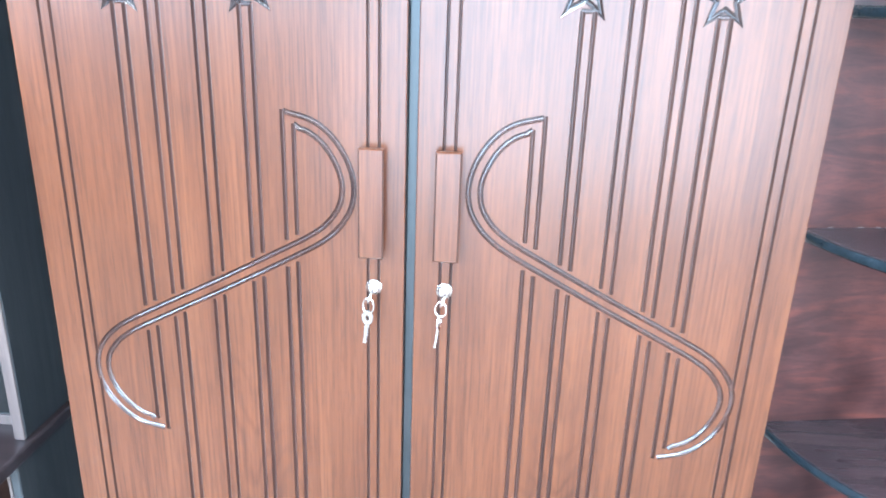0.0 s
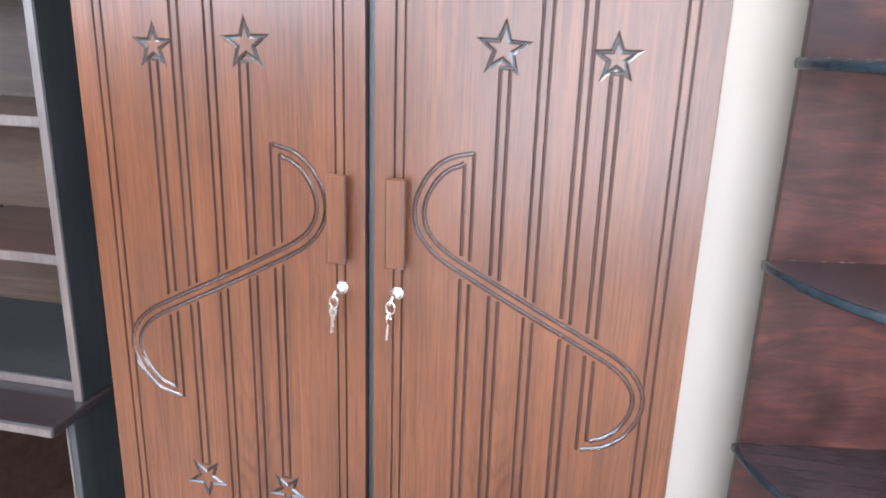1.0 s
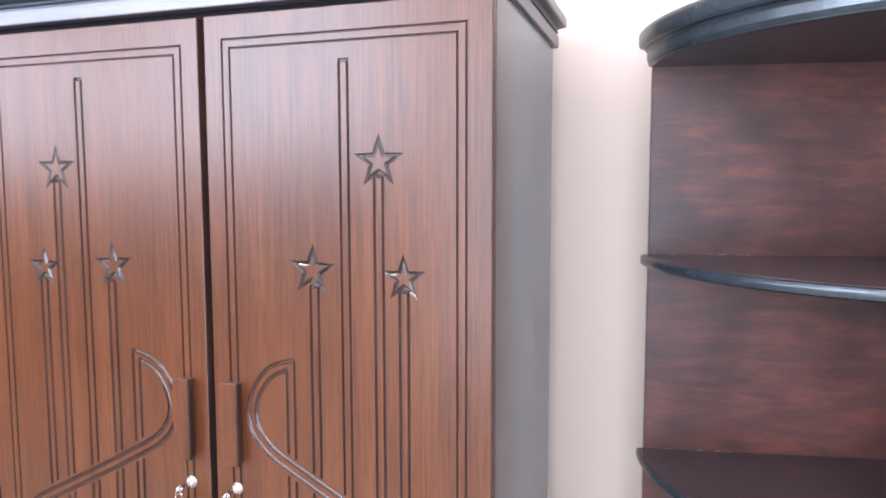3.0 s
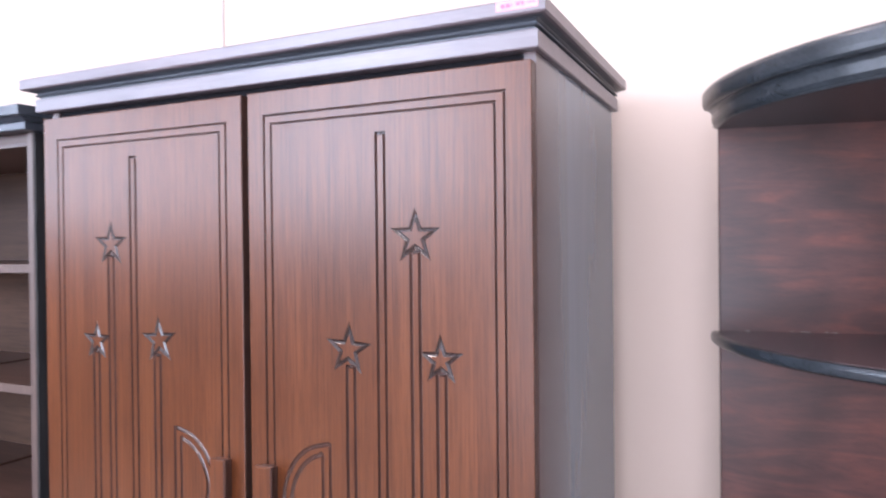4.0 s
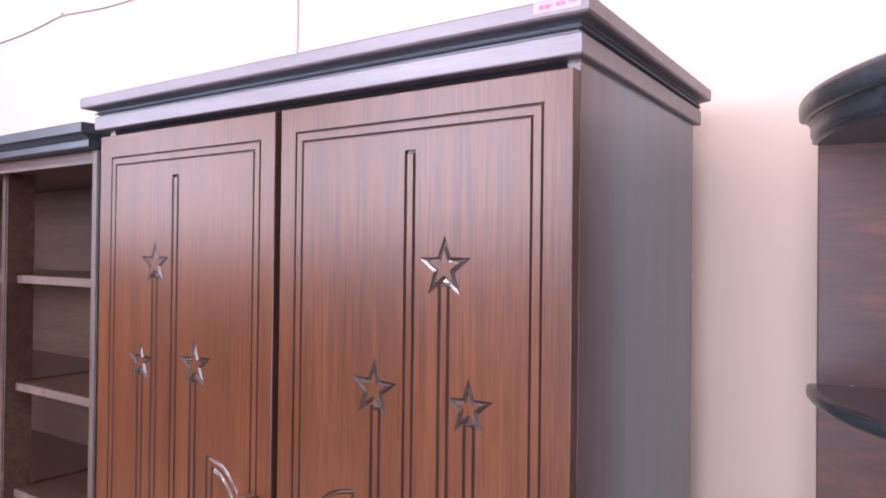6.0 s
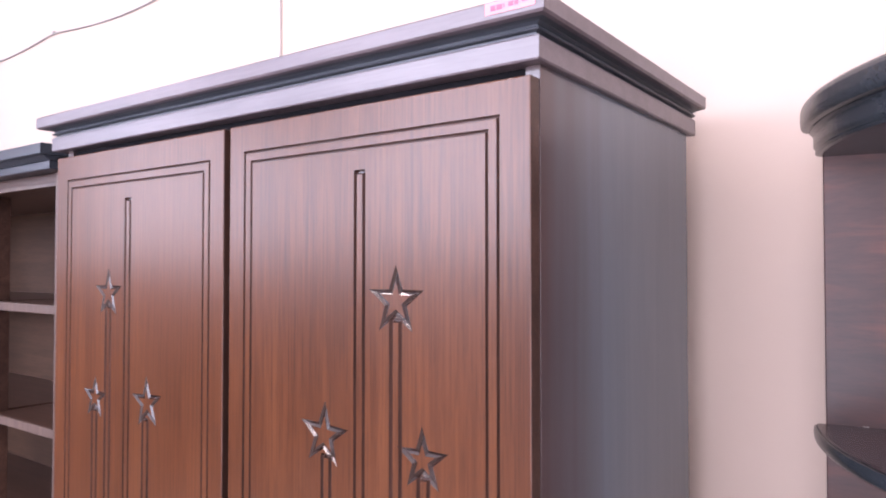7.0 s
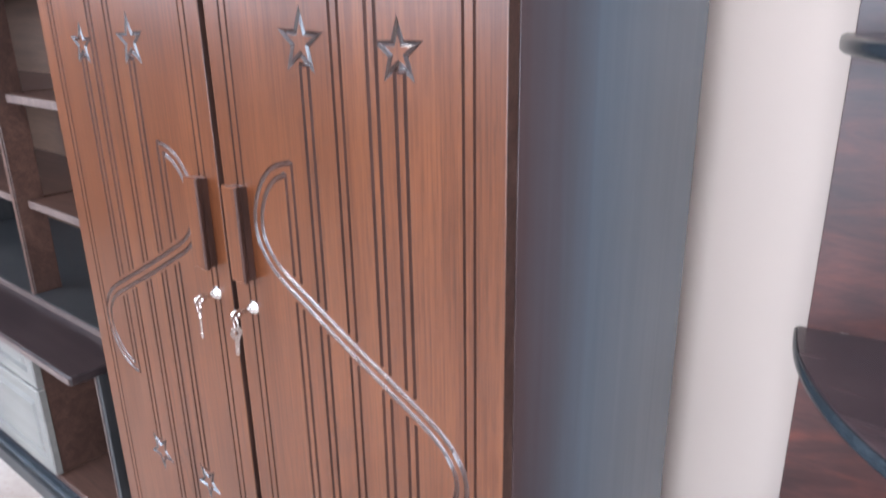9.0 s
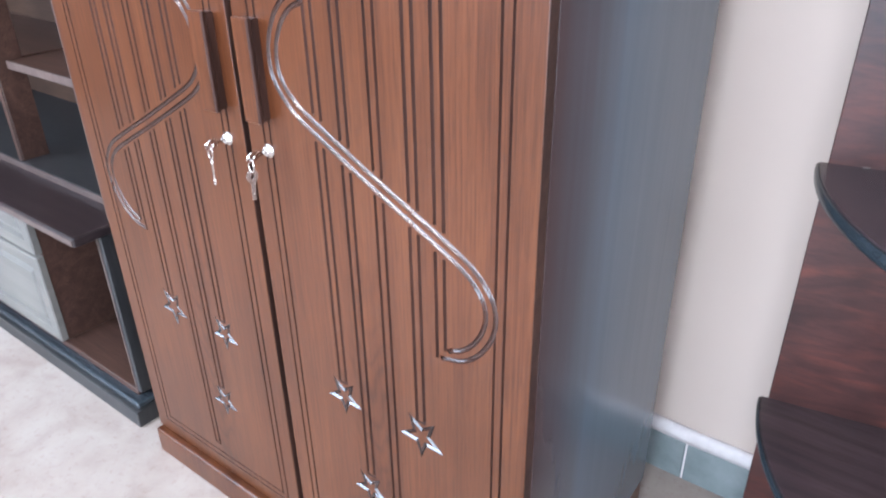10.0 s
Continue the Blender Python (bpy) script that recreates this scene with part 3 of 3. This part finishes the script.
def key_flat(bm, origin, along, across, bow=0.0105, length=0.030):
    """A flat key: a rounded bow with a hole, and a notched blade."""
    o, a, c = Vector(origin), Vector(along).normalized(), Vector(across).normalized()
    nrm = a.cross(c).normalized() * 0.0011
    n = 20
    rows = []
    for k in range(n):
        t = 2 * math.pi * k / n
        d = a * math.cos(t) * 1.05 + c * math.sin(t) * 0.92
        rows.append([o + d * bow + nrm, o + d * bow - nrm, o + d * bow * 0.36 - nrm, o + d * bow * 0.36 + nrm])
    sweep(bm, rows, True)
    s = o + a * bow * 0.9
    prof = [(0, 0.0042), (0.004, 0.0045), (0.006, 0.0030), (length * 0.55, 0.0030), (length * 0.62, 0.0020), (length * 0.7, 0.0030), (length * 0.8, 0.0019), (length * 0.9, 0.0028), (length, 0.0010)]
    sweep(bm, [[s + a * l + c * w + nrm, s + a * l + c * w - nrm, s + a * l - c * 0.0030 - nrm, s + a * l - c * 0.0030 + nrm] for l, w in prof])
    return bm


for side in (1, -1):
    lx, lz = make_door(side)
    keys = thing("key_set", "two small bright keys on a ring, one in the wardrobe lock", "keys", "keys in the locks")
    tilt = -0.35 if side > 0 else -0.28
    part("lock_key", key_flat(bmesh.new(), (lx, -0.031, lz - 0.001), (0, 1, 0.05), (0.35, 0, 0.94), 0.0105, 0.014), nickel, keys)
    rc = Vector((lx - 0.002, -0.034, lz - 0.0135))
    ringp = [rc + 0.0105 * Vector((0.35 * math.cos(t), -0.5 * math.cos(t) * 0.6, math.sin(t))) + 0.0105 * Vector((0.6 * math.cos(t), 0.3 * math.cos(t), 0)) * 0.6 for t in np.linspace(0, 2 * math.pi, 24, endpoint=False)]
    part("key_ring", tube(bmesh.new(), ringp, 0.0010, 8, True), nickel, keys, "", True)
    hang = Vector((lx - 0.003, -0.034, lz - 0.031))
    across = (0.85, -0.5, 0) if side < 0 else (0.25, 0.95, 0)
    part("spare_key", key_flat(bmesh.new(), hang, (tilt * 0.35, 0.05, -1), across, 0.0100, 0.030), nickel, keys)

# price sticker on the cornice, with printing too small to read
stick = thing("price_sticker", "pink paper price sticker with faded printing on the cornice", "sticker")
SY = 0.008 - 0.0285
part("paper", box(0.484, 0.5445, SY - 0.0006, SY - 0.0001, 1.7705, 1.7835, 0), sticker_mat, stick)
for x0, x1, z0, z1 in ((0.491, 0.497, 1.774, 1.7795), (0.4985, 0.505, 1.774, 1.7795), (0.5065, 0.508, 1.775, 1.7795), (0.513, 0.519, 1.775, 1.780), (0.5205, 0.525, 1.775, 1.780), (0.529, 0.541, 1.7765, 1.7785)):
    part("printed_bar", box(x0, x1, SY - 0.0010, SY - 0.0006, z0, z1, 0), ink, stick)

# ---- the bookcase beside it ----
BX0, BX1 = -2.05, -0.618
bk = thing("bookcase", "dark walnut open bookcase with pale edges over a lower cabinet", "bookcase")
BKB = 0.50


def board(name, x0, x1, y0, y1, z0, z1, mat, label="", bevel=0.0015):
    return part(name, box(x0, x1, y0, y1, z0, z1, bevel, 1), mat, bk, label)


board("side_board", BX1 - 0.018, BX1, 0.071, BKB, 0.557, 1.70, book_dark, "black-brown side board")
board("edge_band", BX1 - 0.019, BX1 - 0.001, 0.068, 0.071, 0.557, 1.70, edge_band, "pale pinkish edge strip", 0.0008)
board("side_board", BX0, BX0 + 0.018, 0.071, BKB, 0.557, 1.70, book_dark)
board("back_board", BX0 + 0.018, BX1 - 0.018, BKB - 0.008, BKB, 0.09, 1.70, book_back, "brown back board", 0)
board("top_rail", BX0 + 0.018, BX1 - 0.019, 0.073, 0.095, 1.678, 1.70, book_wood)
board("rail_edge", BX0 + 0.018, BX1 - 0.019, 0.068, 0.073, 1.671, 1.679, edge_band, "pale edge strip under the top rail", 0.0008)
board("top_board", BX0 + 0.018, BX1 - 0.018, 0.095, BKB - 0.008, 1.682, 1.70, book_wood)
board("post", -1.150, -1.131, 0.118, 0.190, 0.576, 1.682, book_wood, "dark walnut upright post")
board("post_edge", -1.149, -1.132, 0.114, 0.118, 0.576, 1.682, book_wood, "", 0.0008)
for z in (1.412, 1.126, 0.842):
    board("shelf", -1.130, BX1 - 0.018, 0.150, BKB - 0.008, z - 0.021, z, book_wood, "walnut shelf")
    board("shelf_edge", -1.130, BX1 - 0.018, 0.1455, 0.150, z - 0.021, z, edge_band, "pale front edge", 0.0008)
    board("shelf", BX0 + 0.018, -1.152, 0.150, BKB - 0.008, z - 0.021, z, book_wood, "walnut shelf")
    board("shelf_edge", BX0 + 0.018, -1.152, 0.1455, 0.150, z - 0.021, z, edge_band, "pale front edge", 0.0008)


def bk_cornice(name, profile, label):
    b = bmesh.new()
    rings = []
    for cx, cy, sx, sy in ((BX0, BKB, -1, 0), (BX0, 0.071, -1, -1), (BX1, 0.071, 1, -1), (BX1, BKB, 1, 0)):
        rings.append([(cx + sx * o * 0.6, cy + sy * o, z) for o, z in profile])
    sweep(b, rings)
    part(name, b, slate_wood, bk, label)


bk_cornice("cornice_fascia", [(-0.04, 1.7005), (0.033, 1.7005), (0.035, 1.7025), (0.035, 1.716), (0.033, 1.718), (-0.04, 1.718)], "dark lower cornice board")
bk_cornice("cornice_cove", [(-0.04, 1.7185), (0.036, 1.7185), (0.044, 1.722), (0.052, 1.7265), (-0.04, 1.7265)], "dark cove moulding")
bk_cornice("cornice_top", [(-0.06, 1.727), (0.058, 1.727), (0.060, 1.729), (0.060, 1.7475), (0.058, 1.7495), (-0.06, 1.7495)], "dark projecting top moulding")
board("cornice_cover", BX0, BX1, 0.12, BKB, 1.7185, 1.749, slate_wood, "", 0)
board("base_board", BX0 + 0.018, BX1 - 0.019, 0.112, BKB - 0.008, 0.5575, 0.576, book_dark, "dark board at the foot of the shelves")
board("base_edge", BX0 + 0.018, BX1 - 0.019, 0.107, 0.112, 0.5575, 0.5755, edge_band, "pale front edge", 0.0008)
# lower cabinet
led = bmesh.new()
add_box(led, BX0 - 0.01, -0.606, -0.033, BKB, 0.533, 0.557, 0.005, 3)
part("ledge", led, ledge_wood, bk, "dark walnut ledge with a rounded front")
part("ledge_nosing", box(BX0 - 0.01, -0.607, -0.0365, -0.0335, 0.537, 0.553, 0.001, 1), edge_band, bk, "pale worn front strip")
board("side_board", -0.630, -0.612, 0.030, BKB, 0.085, 0.532, book_dark, "black-brown side board")
board("edge_band", -0.631, -0.626, 0.0275, 0.030, 0.085, 0.532, edge_band, "thin pale edge strip", 0.0008)
board("cabinet_floor", BX0, -0.630, 0.03, BKB - 0.008, 0.070, 0.088, book_wood, "walnut cabinet floor")
board("divider", -1.010, -0.992, 0.040, BKB - 0.008, 0.088, 0.532, book_wood, "dark divider")
board("inner_lining", -1.013, -1.010, 0.2, BKB - 0.008, 0.088, 0.532, book_wood, "", 0)
pb = bmesh.new()
add_box(pb, BX0 - 0.01, -0.598, -0.003, BKB, 0.0, 0.050, 0.003, 2)
part("plinth", pb, book_dark, bk, "dark slate-brown plinth")
pb = bmesh.new()
add_box(pb, BX0 - 0.01, -0.600, 0.006, BKB, 0.0505, 0.0695, 0.007, 3)
part("plinth_moulding", pb, rack_edge, bk, "rounded slate-coloured plinth moulding")


def panel_front(z0, z1):
    """A cream front with a raised frame and a sunk field."""
    b = bmesh.new()
    x0, x1 = -1.56, -0.990
    ins = [(0.0, 0.020), (0.0, 0.0035), (0.003, 0.0), (0.036, 0.0), (0.041, 0.009), (0.049, 0.009), (0.062, 0.001)]
    rings = [[(x0 + i, 0.020 + y, z0 + i), (x1 - i, 0.020 + y, z0 + i), (x1 - i, 0.020 + y, z1 - i), (x0 + i, 0.020 + y, z1 - i)] for i, y in ins]
    sweep(b, rings)
    return b


d1 = part("drawer", panel_front(0.370, 0.528), cream_wood, bk, "cream-grey drawer front with a moulded frame")
d2 = part("cabinet_door", panel_front(0.092, 0.360), cream_wood, bk, "cream-grey cabinet door with a moulded frame")
part("handle", box(-1.33, -1.22, 0.000, 0.018, 0.44, 0.455, 0.004, 2), groove_wood, d1, "dark pull handle")
for dz0, dz1 in ((0.092, 0.528),):
    board("cabinet_front", BX0 + 0.01, -1.564, 0.022, 0.040, dz0, dz1, cream_wood, "cream-grey front")

# ---- the quarter-round corner rack ----
rack = thing("corner_rack", "dark mahogany quarter-round corner rack with open shelves", "shelf rack")
RC = Vector((1.229, 0.546))
RU = Vector((-0.985, -0.172)).normalized()
RV = Vector((0.172, -0.985)).normalized()
rack_m = Matrix(((RU.x, RV.x, 0, RC.x), (RU.y, RV.y, 0, RC.y), (0, 0, 1, 0), (0, 0, 0, 1)))


def rack_part(name, bm, mat, label="", smooth=False):
    bmesh.ops.transform(bm, matrix=rack_m, verts=bm.verts[:])
    return part(name, bm, mat, rack, label, smooth)


def quarter(r, z0, z1, bevel=0.002, n=40):
    """A quarter-round board in the rack's own frame."""
    b = bmesh.new()
    rings = []
    for inset, z in ((bevel, z0), (0, z0 + bevel), (0, z1 - bevel), (bevel, z1)):
        ring = [(0.0, 0.0, z)]
        for k in range(n + 1):
            a = math.pi / 2 * k / n
            ring.append(((r - inset) * math.cos(a), (r - inset) * math.sin(a), z))
        rings.append(ring)
    sweep(b, rings)
    return b


RL = 0.497
rack_part("back_panel", box(-0.016, RL, -0.016, 0.0, 0.0, 1.700, 0.001, 1), rack_wood, "reddish mahogany back panel")
rack_part("side_panel", box(-0.016, 0.0, 0.0, RL, 0.0, 1.700, 0.001, 1), rack_wood, "reddish mahogany side panel")
for z in (1.283, 0.877, 0.446, 0.070):
    q = quarter(0.510, z - 0.022, z, 0.003)
    sh = rack_part("shelf", q, rack_shelf, "dark quarter-round shelf", False)
    b = bmesh.new()
    rings = []
    for k in range(41):
        a = math.pi / 2 * k / 40
        rings.append([((0.5095 + o) * math.cos(a), (0.5095 + o) * math.sin(a), zz) for o, zz in ((0.0, z - 0.021), (0.0028, z - 0.018), (0.0035, z - 0.011), (0.0028, z - 0.004), (0.0, z - 0.001))])
    sweep(b, rings)
    bmesh.ops.transform(b, matrix=rack_m, verts=b.verts[:])
    part("edge_strip", b, rack_edge, sh, "black-brown rounded edge", True)
rack_part("plinth", quarter(0.47, 0.0, 0.047), rack_edge, "dark recessed plinth")


def round_cornice(name, profile, label):
    b = bmesh.new()
    rings = []
    for k in range(49):
        a = math.pi / 2 * k / 48
        rings.append([(r * math.cos(a), r * math.sin(a), z) for r, z in profile])
    sweep(b, rings)
    rack_part(name, b, rack_edge, label)


round_cornice("cornice_fascia", [(0.40, 1.6565), (0.500, 1.6565), (0.505, 1.658), (0.507, 1.661), (0.5045, 1.663), (0.507, 1.666), (0.509, 1.669), (0.509, 1.6835), (0.511, 1.6865), (0.514, 1.6895), (0.40, 1.6895)], "dark curved fascia with a bead along its foot")
round_cornice("cornice_top", [(0.40, 1.690), (0.516, 1.690), (0.5215, 1.692), (0.5245, 1.696), (0.5255, 1.703), (0.5255, 1.7165), (0.5245, 1.721), (0.5215, 1.7245), (0.40, 1.7245)], "dark curved top moulding with a rounded nose")
rack_part("top_board", quarter(0.41, 1.657, 1.7245, 0.001), rack_edge, "dark quarter-round top")
rng = random.Random(4)
for z in (1.283, 0.877):
    u = 0.30
    while u < RL - 0.03:
        w = rng.uniform(0.004, 0.018)
        if rng.random() < 0.7:
            rack_part("glue_bead", box(u, u + w, 0.0, 0.0012, z, z + rng.uniform(0.0006, 0.0011), 0), cream_wood, "whitish bead of dried glue")
        u += w + rng.uniform(0.004, 0.03)
